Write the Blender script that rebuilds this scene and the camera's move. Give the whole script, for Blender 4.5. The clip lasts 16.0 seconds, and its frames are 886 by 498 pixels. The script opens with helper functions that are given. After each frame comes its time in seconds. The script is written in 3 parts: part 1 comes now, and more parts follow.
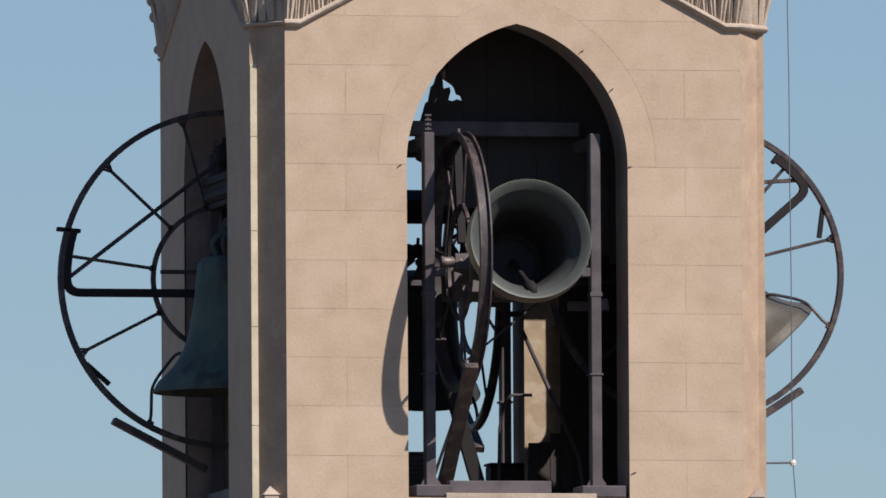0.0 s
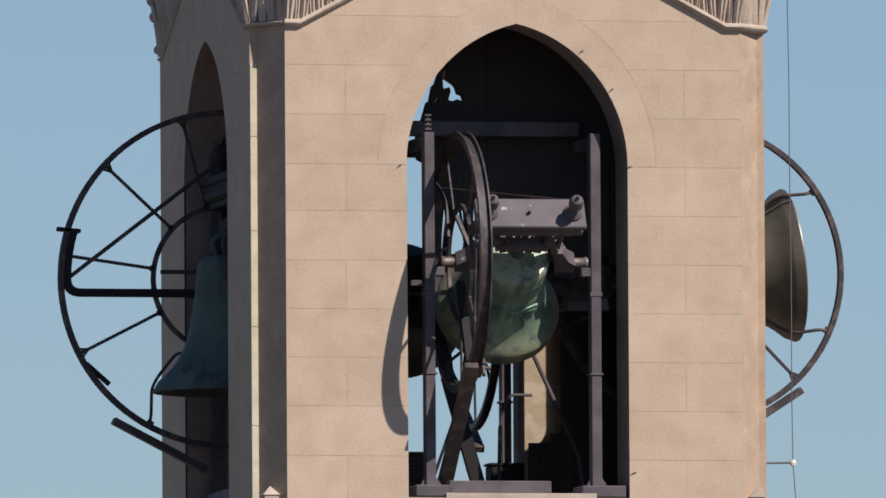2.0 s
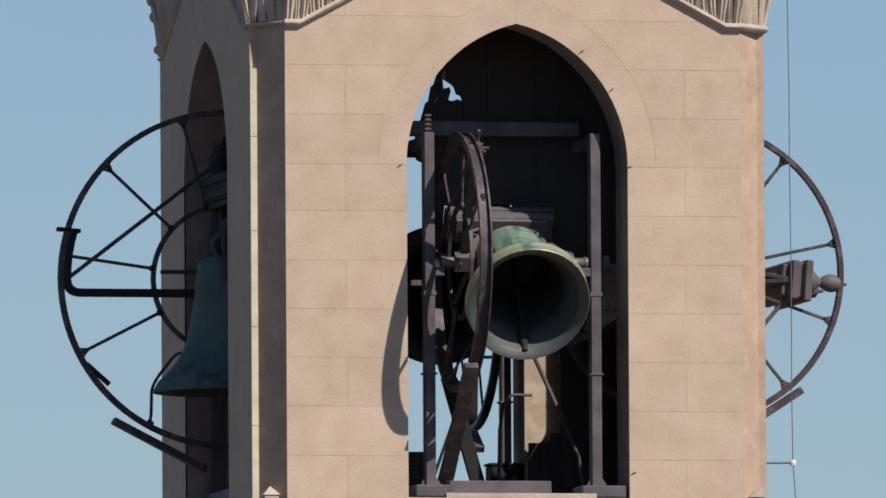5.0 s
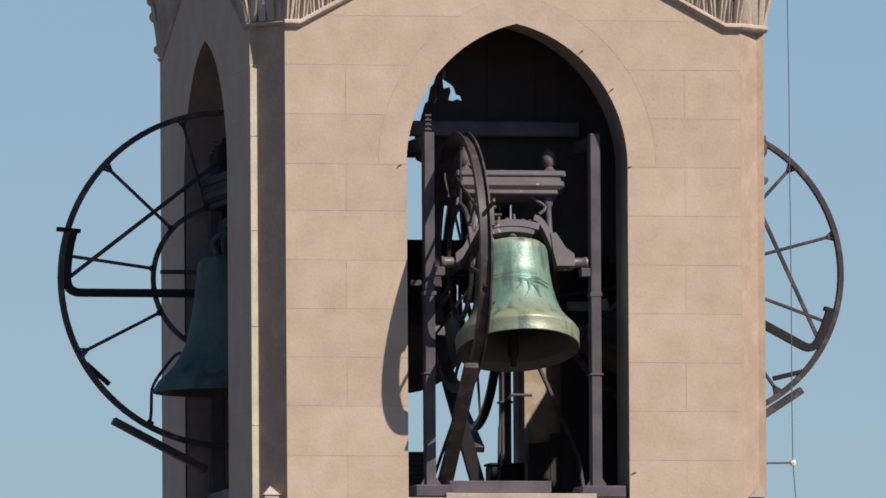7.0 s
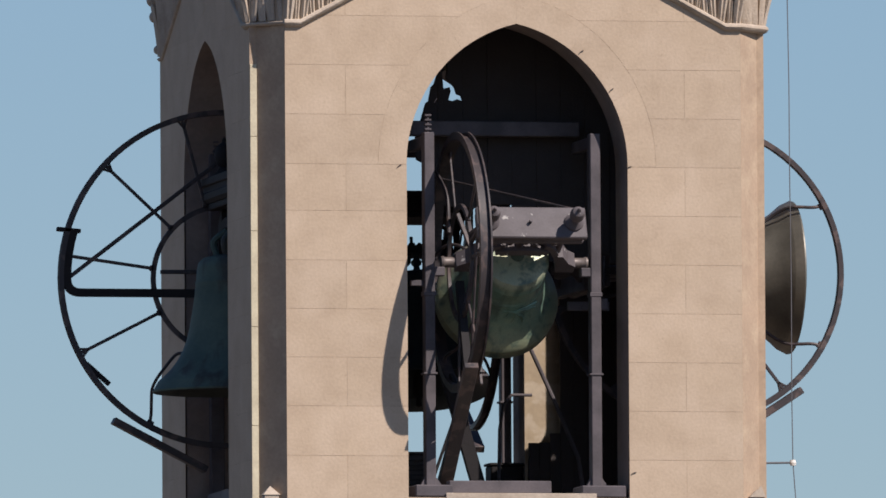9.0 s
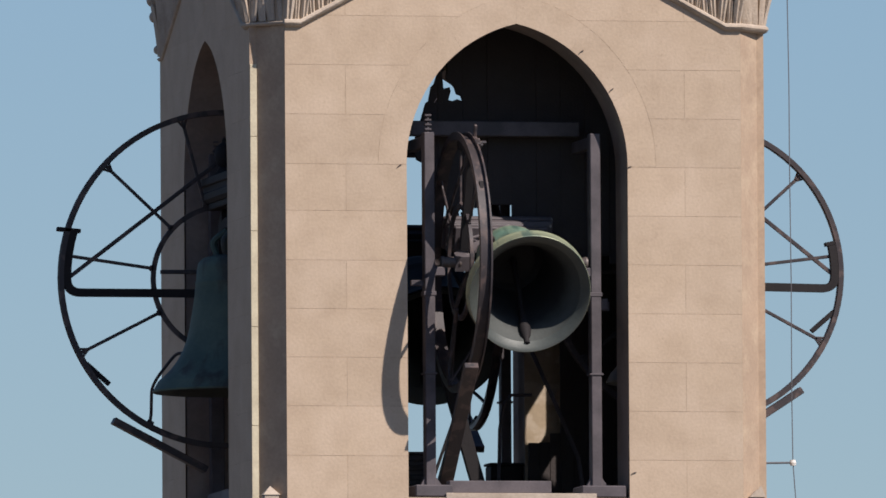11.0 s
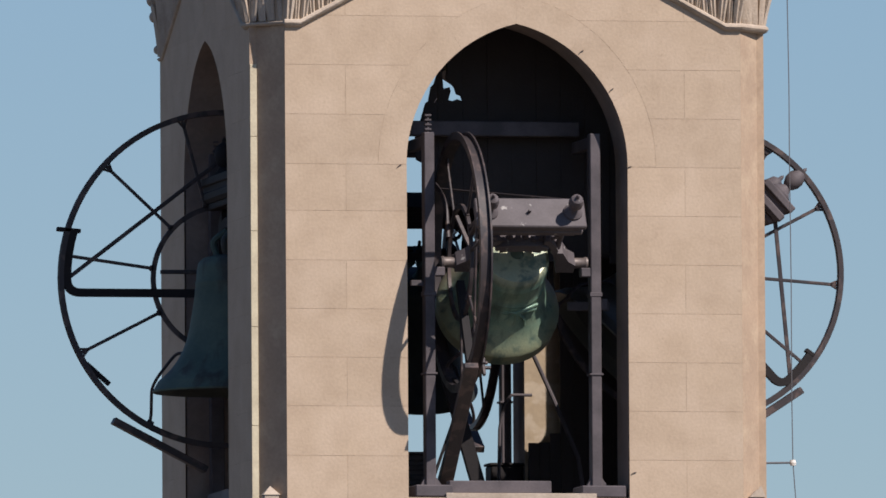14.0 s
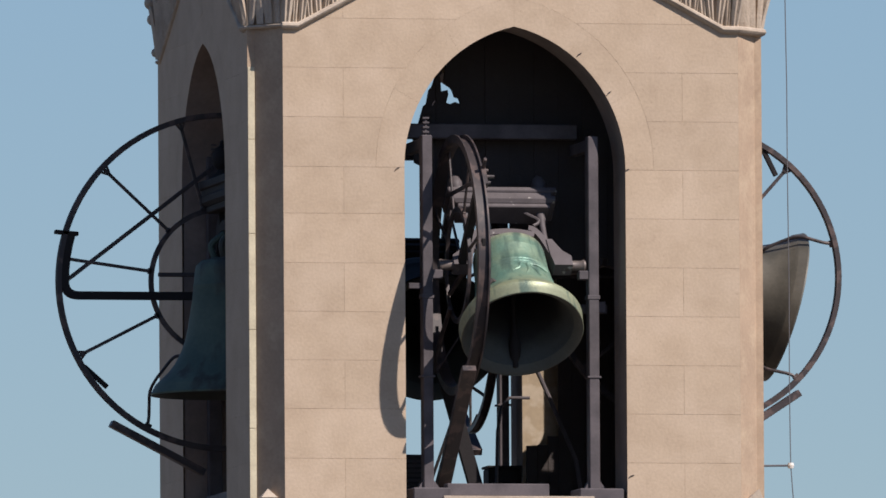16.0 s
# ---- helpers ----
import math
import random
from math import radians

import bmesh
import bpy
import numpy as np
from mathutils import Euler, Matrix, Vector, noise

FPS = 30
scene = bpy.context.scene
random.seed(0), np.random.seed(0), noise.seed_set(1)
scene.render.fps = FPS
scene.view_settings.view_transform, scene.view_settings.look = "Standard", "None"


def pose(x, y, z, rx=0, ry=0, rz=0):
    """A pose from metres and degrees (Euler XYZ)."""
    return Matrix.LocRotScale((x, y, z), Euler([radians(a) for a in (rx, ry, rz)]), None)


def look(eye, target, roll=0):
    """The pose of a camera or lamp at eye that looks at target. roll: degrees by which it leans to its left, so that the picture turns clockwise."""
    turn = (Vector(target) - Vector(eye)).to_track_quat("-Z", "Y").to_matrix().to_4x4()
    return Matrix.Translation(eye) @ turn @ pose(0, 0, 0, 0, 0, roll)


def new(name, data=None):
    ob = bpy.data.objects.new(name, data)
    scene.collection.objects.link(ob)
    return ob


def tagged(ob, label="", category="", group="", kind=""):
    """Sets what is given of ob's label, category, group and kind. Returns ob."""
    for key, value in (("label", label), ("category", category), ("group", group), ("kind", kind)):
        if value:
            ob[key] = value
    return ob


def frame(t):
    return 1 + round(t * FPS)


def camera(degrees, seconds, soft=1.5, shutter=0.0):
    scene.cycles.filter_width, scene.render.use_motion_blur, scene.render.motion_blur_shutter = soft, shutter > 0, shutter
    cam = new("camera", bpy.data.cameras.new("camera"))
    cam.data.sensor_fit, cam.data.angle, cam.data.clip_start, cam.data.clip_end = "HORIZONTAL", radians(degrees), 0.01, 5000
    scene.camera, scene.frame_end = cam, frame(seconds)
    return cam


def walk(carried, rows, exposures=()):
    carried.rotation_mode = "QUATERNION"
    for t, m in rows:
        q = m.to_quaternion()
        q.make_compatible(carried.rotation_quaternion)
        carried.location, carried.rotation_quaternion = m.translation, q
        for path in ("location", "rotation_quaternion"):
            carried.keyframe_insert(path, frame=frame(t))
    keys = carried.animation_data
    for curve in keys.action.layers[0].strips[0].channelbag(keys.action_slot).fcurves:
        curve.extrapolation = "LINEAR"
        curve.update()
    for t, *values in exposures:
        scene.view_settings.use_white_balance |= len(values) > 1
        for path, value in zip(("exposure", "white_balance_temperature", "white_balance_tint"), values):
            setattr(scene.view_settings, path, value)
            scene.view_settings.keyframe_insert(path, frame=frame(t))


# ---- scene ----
# Metres. x runs along the sunny front of the tower, y into it, z up.
W = 3.30          # width of each flat wall panel
A = 0.214         # chamfer at each corner
T = 0.40          # wall thickness
C = 1.675         # middle of the openings along a panel
HALF = 0.800      # half width of an opening
SILL, SPRING, RHO = 11.29, 13.60, 1.03
TOP = 15.55
PIVOT = 12.92

cam = camera(2.395, 16.0, 1.6)
TARGET = Vector((1.134, 0, 13.0))


def aim(dx=0.0, dz=0.0):
    eye = TARGET - 150 * Vector((math.sin(radians(11.8)) * math.cos(radians(3.8)),
                                 math.cos(radians(11.8)) * math.cos(radians(3.8)), math.sin(radians(3.8))))
    return look(eye, TARGET + Vector((dx, 0, dz)), -0.36)


walk(cam, [(0.0, aim()), (15.6, aim()), (15.7, aim(0.003, 0.004)), (15.8, aim(0.013, 0.017)), (16.0, aim(0.016, 0.020))], exposures=[(0.0, 0.18, 6450, 15), (16.0, 0.18, 6450, 15)])

# ---- light ----
SUN_AZ, SUN_EL = 38.4, 45.0      # to the right of the front's normal, above the horizon
to_sun = Vector((math.sin(radians(SUN_AZ)) * math.cos(radians(SUN_EL)),
                 -math.cos(radians(SUN_AZ)) * math.cos(radians(SUN_EL)), math.sin(radians(SUN_EL))))
world = bpy.data.worlds.new("sky")
scene.world = world
world.use_nodes = True
wn = world.node_tree
sky = wn.nodes.new("ShaderNodeTexSky")
sky.sky_type = 'NISHITA'
sky.sun_disc = False
sky.sun_elevation = radians(SUN_EL)
sky.sun_rotation = math.atan2(to_sun.x, to_sun.y)
sky.air_density, sky.dust_density, sky.ozone_density = 1.0, 0.15, 7.5
wn.nodes["Background"].inputs["Strength"].default_value = 0.0715
wn.links.new(sky.outputs[0], wn.nodes["Background"].inputs["Color"])
sun = new("sun", bpy.data.lights.new("sun", 'SUN'))
sun.data.energy, sun.data.angle, sun.data.color = 4.8, radians(0.5), (1.0, 0.92, 0.84)
sun.matrix_basis = look(to_sun * 50, (0, 0, 0))


# ---- materials ----
def material(name, base, rough=0.8, metal=0.0, tint=None, scale=3.0, amount=0.5, grain=60.0, bump=0.15, third=None, third_scale=0.9, spread=0.0, streak=0.0, grain_amount=0.17, band=None, gloss=0.5, third_at=(0.51, 0.60), specks=None, lee=None):
    """Two colours mixed by a wide noise, a third by stains, fine grain in brightness and bump."""
    m = bpy.data.materials.new(name)
    m.use_nodes = True
    n, ln = m.node_tree.nodes, m.node_tree.links
    b = n["Principled BSDF"]
    b.inputs["Specular IOR Level"].default_value = gloss
    b.inputs["Roughness"].default_value, b.inputs["Metallic"].default_value = rough, metal
    co = n.new("ShaderNodeTexCoord")
    src = co.outputs["Object"]

    def noise_at(s, detail=6.0, stretch=None):
        t = n.new("ShaderNodeTexNoise")
        t.inputs["Scale"].default_value, t.inputs["Detail"].default_value = s, detail
        if stretch:
            mp = n.new("ShaderNodeMapping")
            mp.inputs["Scale"].default_value = stretch
            ln.new(src, mp.inputs["Vector"])
            ln.new(mp.outputs[0], t.inputs["Vector"])
        else:
            ln.new(src, t.inputs["Vector"])
        return t.outputs["Fac"]

    def ramp(x, lo, hi):
        r = n.new("ShaderNodeMapRange")
        r.inputs["From Min"].default_value, r.inputs["From Max"].default_value = lo, hi
        ln.new(x, r.inputs["Value"])
        return r.outputs[0]

    def mix(fac, a, c, blend='MIX'):
        x = n.new("ShaderNodeMix")
        x.data_type, x.blend_type = 'RGBA', blend
        if isinstance(fac, float):
            x.inputs[0].default_value = fac
        else:
            ln.new(fac, x.inputs[0])
        for i, v in ((6, a), (7, c)):
            if isinstance(v, tuple):
                x.inputs[i].default_value = (*v, 1)
            else:
                ln.new(v, x.inputs[i])
        return x.outputs[2]

    def times(x, k):
        q = n.new("ShaderNodeMath")
        q.operation = 'MULTIPLY'
        ln.new(x, q.inputs[0])
        q.inputs[1].default_value = k
        return q.outputs[0]

    tint = tint or tuple(v * 0.75 for v in base)
    col = mix(times(ramp(noise_at(scale), 0.35, 0.65), amount), base, tint)
    if band:
        sep = n.new("ShaderNodeSeparateXYZ")
        ln.new(src, sep.inputs[0])
        wob = n.new("ShaderNodeMath")
        wob.operation = 'MULTIPLY_ADD'
        ln.new(noise_at(5.0), wob.inputs[0])
        wob.inputs[1].default_value = 0.16
        ln.new(sep.outputs["Z"], wob.inputs[2])
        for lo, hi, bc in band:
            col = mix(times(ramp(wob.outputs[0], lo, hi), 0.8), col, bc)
    if third:
        st = (1, 1, 0.33) if streak else None
        col = mix(times(ramp(noise_at(third_scale, 10.0, st), *third_at), 0.8), col, third)
    if specks:
        col = mix(times(ramp(noise_at(8.5, 5.0), 0.66, 0.76), 0.30), col, specks)
        col = mix(times(ramp(noise_at(34.0, 2.0), 0.66, 0.74), 0.35), col, specks)
    if lee:
        far = n.new("ShaderNodeSeparateXYZ")
        ln.new(src, far.inputs[0])
        col = mix(times(ramp(far.outputs["Y"], 0.02, 0.22), 0.85), col, lee)
    fine = noise_at(grain, 3.0)
    gr = n.new("ShaderNodeMapRange")
    gr.inputs["To Min"].default_value, gr.inputs["To Max"].default_value = 1 - grain_amount, 1 + grain_amount
    ln.new(fine, gr.inputs["Value"])
    col = mix(1.0, col, gr.outputs[0], 'MULTIPLY')
    if spread:
        info = n.new("ShaderNodeObjectInfo")
        pr = n.new("ShaderNodeMapRange")
        pr.inputs["To Min"].default_value, pr.inputs["To Max"].default_value = 1 - spread, 1 + spread
        ln.new(info.outputs["Random"], pr.inputs["Value"])
        col = mix(1.0, col, pr.outputs[0], 'MULTIPLY')
    ln.new(col, b.inputs["Base Color"])
    bp = n.new("ShaderNodeBump")
    bp.inputs["Strength"].default_value, bp.inputs["Distance"].default_value = bump, 0.01
    ln.new(fine, bp.inputs["Height"])
    ln.new(bp.outputs[0], b.inputs["Normal"])
    return m


STONE = material("rendered_stone", (0.500, 0.388, 0.275), 0.92, tint=(0.44, 0.336, 0.236), scale=5.0, amount=0.75, grain=48, bump=0.12, spread=0.035,
                 third=(0.545, 0.43, 0.315), third_scale=2.6, grain_amount=0.13, third_at=(0.44, 0.68), specks=(0.35, 0.255, 0.175))
CORE = material("mortar", (0.47, 0.36, 0.255), 0.95, tint=(0.42, 0.32, 0.222), scale=4, grain=60, bump=0.1, third=(0.16, 0.115, 0.08), third_scale=5.5, third_at=(0.52, 0.62))
# Darker than STONE, toning down the sun-facing chamfer by colour.
PIER_STONE = material("pier_stone", (0.435, 0.318, 0.22), 0.93, tint=(0.36, 0.264, 0.183), scale=3.0, amount=0.8, grain=40, bump=0.14, grain_amount=0.13, specks=(0.30, 0.22, 0.155),
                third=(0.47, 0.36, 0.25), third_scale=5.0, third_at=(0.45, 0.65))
CARVED = material("carved_stone", (0.50, 0.42, 0.33), 0.9, tint=(0.36, 0.29, 0.22), scale=5, amount=0.8, grain=50, bump=0.4)
INNER = material("inner_plaster", (0.42, 0.33, 0.22), 0.95, tint=(0.3, 0.24, 0.17), scale=4, grain=25, bump=0.06, third=(0.48, 0.40, 0.30), third_scale=7.0)
IRON = material("painted_iron", (0.115, 0.10, 0.105), 0.62, 0.0, gloss=0.3, tint=(0.07, 0.062, 0.066), scale=6, amount=0.9, grain=70, bump=0.05)
# Reveal stone darkened below the wall's, so its colour carries the recess shade.
DARK_REVEAL = material("darkened_reveal", (0.29, 0.23, 0.195), 0.95, tint=(0.19, 0.15, 0.13), scale=3, amount=0.8, grain=30, bump=0.2)
YOKE_IRON = material("cast_iron", (0.12, 0.105, 0.108), 0.6, gloss=0.3, tint=(0.085, 0.073, 0.075), scale=6, amount=0.9, grain=70, bump=0.05, third=(0.42, 0.40, 0.37), third_scale=14.0, third_at=(0.66, 0.70))
# Black lever iron; on the left and rear yokes it imitates shade.
BLACK_AND_SHADED = material("black_and_shaded_iron", (0.020, 0.018, 0.019), 0.75, gloss=0.2, tint=(0.03, 0.027, 0.026), scale=6, grain=60)
# Plaster far darker than INNER, to put the belfry's shade into the colour.
DARK_INNER = material("darkened_plaster", (0.11, 0.092, 0.085), 0.95, tint=(0.15, 0.125, 0.11), scale=2, grain=30, bump=0.3)
RUST = material("rusty_iron", (0.040, 0.035, 0.038), 0.5, 0.0, gloss=0.35, tint=(0.055, 0.044, 0.043), scale=5, amount=0.8, grain=80, bump=0.06, third=(0.11, 0.08, 0.072), third_scale=9.0)
PATINA = material("green_bronze", (0.225, 0.32, 0.225), 0.45, 0.28, tint=(0.125, 0.255, 0.20), scale=6, amount=1.0, grain=60, bump=0.2,
                  third=(0.07, 0.125, 0.105), third_scale=13.0, third_at=(0.50, 0.66), streak=1, band=[(-0.33, -0.46, (0.32, 0.33, 0.20)), (-0.50, -0.53, (0.23, 0.255, 0.17)), (0.10, 0.20, (0.45, 0.43, 0.27))], lee=(0.17, 0.15, 0.115))
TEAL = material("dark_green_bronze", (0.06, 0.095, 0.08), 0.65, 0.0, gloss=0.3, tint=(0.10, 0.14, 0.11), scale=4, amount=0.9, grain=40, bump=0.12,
                third=(0.05, 0.045, 0.04), third_scale=5.0, streak=1)
STEEL = material("worn_steel", (0.17, 0.14, 0.125), 0.5, 0.2, tint=(0.10, 0.082, 0.075), scale=14, amount=0.9, grain=80, bump=0.05)
# Almost black: the rear bell's backlit shade is put into its bronze.
BACKLIT_BRONZE = material("backlit_bronze", (0.022, 0.026, 0.025), 0.7, gloss=0.3, tint=(0.035, 0.04, 0.036), scale=5, amount=0.9, grain=40, bump=0.1)
PALE = material("pale_limestone", (0.62, 0.56, 0.40), 0.9, tint=(0.50, 0.44, 0.31), scale=6, amount=0.8, grain=50, bump=0.2)
BROWN = material("brown_bronze", (0.165, 0.155, 0.128), 0.42, 0.45, tint=(0.10, 0.096, 0.08), scale=4, amount=0.9, grain=40, bump=0.08)
# Shade coloured into the deep bell; the paler band imitates light at the mouth.
HOLLOW = material("hollow_shade_bronze", (0.022, 0.022, 0.021), 0.7, 0.0, tint=(0.016, 0.016, 0.015), scale=5, amount=0.9, grain=50, bump=0.1, band=[(-0.34, -0.47, (0.075, 0.084, 0.077))])
# Lip paler than the hollow: the light on its bevel is in the colour.
LIP = material("lit_lip_bronze", (0.065, 0.075, 0.067), 0.5, 0.1, tint=(0.08, 0.09, 0.078), scale=6, amount=0.9, grain=50, bump=0.08)
WOOD = material("dark_timber", (0.045, 0.036, 0.033), 0.8, scale=6, grain=60, bump=0.3)
CABLE = material("grey_cable", (0.12, 0.12, 0.13), 0.6, grain=90)
PORCELAIN = material("white_porcelain", (0.75, 0.72, 0.66), 0.3, tint=(0.6, 0.58, 0.52), grain=90, bump=0.02)
EARTH = material("dry_ground", (0.105, 0.082, 0.068), 0.95, tint=(0.07, 0.06, 0.048), scale=0.05, amount=0.9, grain=2.0)


# ---- building helpers ----
def part(name, bm, mat, parent=None, label="", smooth=False):
    me = bpy.data.meshes.new(name)
    bmesh.ops.recalc_face_normals(bm, faces=bm.faces)
    if smooth:
        for f in bm.faces:
            f.smooth = True
        for e in bm.edges:
            if len(e.link_faces) == 2 and e.calc_face_angle(0) > 0.6:
                e.smooth = False
    bm.to_mesh(me)
    bm.free()
    me.materials.append(mat)
    ob = new(name, me)
    ob.parent = parent
    if label:
        tagged(ob, label)
    return ob


def thing(name, m, label, category, group=""):
    ob = new(name)
    ob.empty_display_size = 0.2
    ob.matrix_basis = m
    return tagged(ob, label, category, group)


def box(x0, x1, y0, y1, z0, z1, bevel=0.006, bm=None, m=None):
    keep = bm or bmesh.new()
    b = bmesh.new()
    bmesh.ops.create_cube(b, size=1)
    for v in b.verts:
        v.co = Vector(((x0 + x1) / 2 + v.co.x * (x1 - x0), (y0 + y1) / 2 + v.co.y * (y1 - y0), (z0 + z1) / 2 + v.co.z * (z1 - z0)))
    if bevel:
        bmesh.ops.bevel(b, geom=b.edges[:], offset=bevel, segments=1, affect='EDGES')
    if m:
        b.transform(m)
    me = bpy.data.meshes.new("tmp")
    b.to_mesh(me)
    b.free()
    keep.from_mesh(me)
    bpy.data.meshes.remove(me)
    return keep


def between(p, q, side=None):
    """A pose whose z runs from p to q, x kept as near to side as may be."""
    p, q = Vector(p), Vector(q)
    z = (q - p).normalized()
    x = Vector(side or (1, 0, 0))
    x = (x - z * x.dot(z))
    if x.length < 1e-4:
        x = Vector((0, 1, 0)) - z * z.y
    x.normalize()
    y = z.cross(x)
    m = Matrix((x, y, z)).transposed().to_4x4()
    m.translation = p
    return m, (q - p).length


def bar(p, q, w, d, bm=None, side=None, bevel=0.004):
    m, length = between(p, q, side)
    return box(-w / 2, w / 2, -d / 2, d / 2, 0, length, bevel, bm, m)


def strip(points, w, d, side, bm=None):
    """A flat bar swept through the points; w lies along side, d across it."""
    bm = bm or bmesh.new()
    pts = [Vector(p) for p in points]
    side = Vector(side).normalized()
    rows = []
    for i, p in enumerate(pts):
        along = (pts[min(i + 1, len(pts) - 1)] - pts[max(i - 1, 0)]).normalized()
        n = along.cross(side).normalized()
        rows.append([bm.verts.new(p + side * a * w / 2 + n * b * d / 2) for a, b in ((-1, -1), (1, -1), (1, 1), (-1, 1))])
    for a, b in zip(rows, rows[1:]):
        for k in range(4):
            bm.faces.new((a[k], a[(k + 1) % 4], b[(k + 1) % 4], b[k]))
    bm.faces.new(rows[0][::-1])
    bm.faces.new(rows[-1])
    return bm


def rod(points, r, n=10, bm=None):
    """A round rod through the points, with closed ends."""
    bm = bm or bmesh.new()
    pts = [Vector(p) for p in points]
    rings = []
    u = None
    for i, p in enumerate(pts):
        d = (pts[min(i + 1, len(pts) - 1)] - pts[max(i - 1, 0)]).normalized()
        if u is None:
            u = d.cross(Vector((0.31, 0.2, 0.93)))
            if u.length < 0.2:
                u = d.cross(Vector((1, 0, 0)))
        u = u - d * u.dot(d)
        u.normalize()
        v = d.cross(u)
        rings.append([bm.verts.new(p + r * (math.cos(2 * math.pi * k / n) * u + math.sin(2 * math.pi * k / n) * v)) for k in range(n)])
    for a, b in zip(rings, rings[1:]):
        for k in range(n):
            bm.faces.new((a[k], a[(k + 1) % n], b[(k + 1) % n], b[k]))
    bm.faces.new(rings[0][::-1])
    bm.faces.new(rings[-1])
    return bm


def flowing(points, steps=4):
    """A smooth curve through the points."""
    p = [Vector(q) for q in points]
    p = [p[0] * 2 - p[1]] + p + [p[-1] * 2 - p[-2]]
    out = []
    for i in range(1, len(p) - 2):
        for j in range(steps):
            t = j / steps
            a, b, c, d = p[i - 1:i + 3]
            out.append(0.5 * ((2 * b) + (c - a) * t + (2 * a - 5 * b + 4 * c - d) * t * t + (3 * b - a - 3 * c + d) * t ** 3))
    return out + [p[-2]]


def lathe(profile, n=64, bm=None, m=None, closed=False):
    """Turns (r, z) round z. closed: the profile is a loop."""
    bm = bm or bmesh.new()
    rings = []
    for r, z in profile:
        if r < 1e-5:
            p = Vector((0, 0, z))
            rings.append([bm.verts.new(m @ p if m else p)])
        else:
            ring = []
            for k in range(n):
                p = Vector((r * math.cos(2 * math.pi * k / n), r * math.sin(2 * math.pi * k / n), z))
                ring.append(bm.verts.new(m @ p if m else p))
            rings.append(ring)
    pairs = list(zip(rings, rings[1:])) + ([(rings[-1], rings[0])] if closed else [])
    for a, b in pairs:
        for k in range(n):
            k2 = (k + 1) % n
            if len(a) == 1 and len(b) == 1:
                continue
            if len(a) == 1:
                bm.faces.new((a[0], b[k], b[k2]))
            elif len(b) == 1:
                bm.faces.new((a[k], a[k2], b[0]))
            else:
                bm.faces.new((a[k], a[k2], b[k2], b[k]))
    return bm


def prism(outline, y0, y1, bm=None):
    """An outline in (x, z) pushed from y0 to y1."""
    bm = bm or bmesh.new()
    f = [bm.verts.new((x, y0, z)) for x, z in outline]
    g = [bm.verts.new((x, y1, z)) for x, z in outline]
    n = len(outline)
    bm.faces.new(f)
    bm.faces.new(g[::-1])
    for i in range(n):
        bm.faces.new((f[i], f[(i + 1) % n], g[(i + 1) % n], g[i]))
    return bm


AXIS_X = pose(0, 0, 0, 0, 90, 0)     # turns z into x


# ---- the tower ----
def arch_z(x, grow=0.0):
    """Height of the pointed arch over x, for the opening or for a ring grown round it."""
    rho, half = RHO + grow, HALF + grow
    dx = abs(x - C)
    if dx >= half:
        return SPRING
    return SPRING + math.sqrt(max(rho * rho - (dx + rho - half) ** 2, 0))


def arch_half(z, grow=0.0):
    """Half width of the opening at a height."""
    rho, half = RHO + grow, HALF + grow
    if z <= SPRING:
        return half
    s = rho * rho - (z - SPRING) ** 2
    return max(math.sqrt(s) - (rho - half), 0.0) if s > 0 else 0.0


APEX = arch_z(C)


def wall_core(name, m, label, face=0.0014):
    """A wall panel with its pointed opening going through."""
    xs = [C - HALF * math.cos(math.pi * i / 32) for i in range(33)]
    out = [(0, SILL - 0.6), (C - HALF, SILL - 0.6), (C - HALF, SPRING)] + [(x, arch_z(x)) for x in xs[1:-1]]
    out += [(C + HALF, SPRING), (C + HALF, SILL - 0.6), (W, SILL - 0.6), (W, TOP), (C, TOP), (0, TOP)]
    bm = bmesh.new()
    half_n = 3 + 16
    left = out[:half_n] + [(C, TOP), (0, TOP)]
    right = out[half_n - 1:-2] + [(C, TOP)]
    prism(left, face, T, bm)
    prism(right, face, T, bm)
    box(C - HALF, C + HALF, face, T, SILL - 0.6, SILL - 0.05, 0, bm)
    bmesh.ops.remove_doubles(bm, verts=bm.verts[:], dist=1e-5)
    ob = part(name, bm, CORE)
    # the rear wall keeps its plaster tone; the others get the shade-darkened one
    ob.data.materials.append(INNER if name == "wall_north" else DARK_INNER)
    ob.data.materials.append(DARK_REVEAL)
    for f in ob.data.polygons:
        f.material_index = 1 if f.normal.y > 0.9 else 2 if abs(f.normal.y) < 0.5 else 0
    ob.matrix_basis = m
    return tagged(ob, label, "wall", kind="structure")


COURSE = 0.3467
Z0 = 14.305


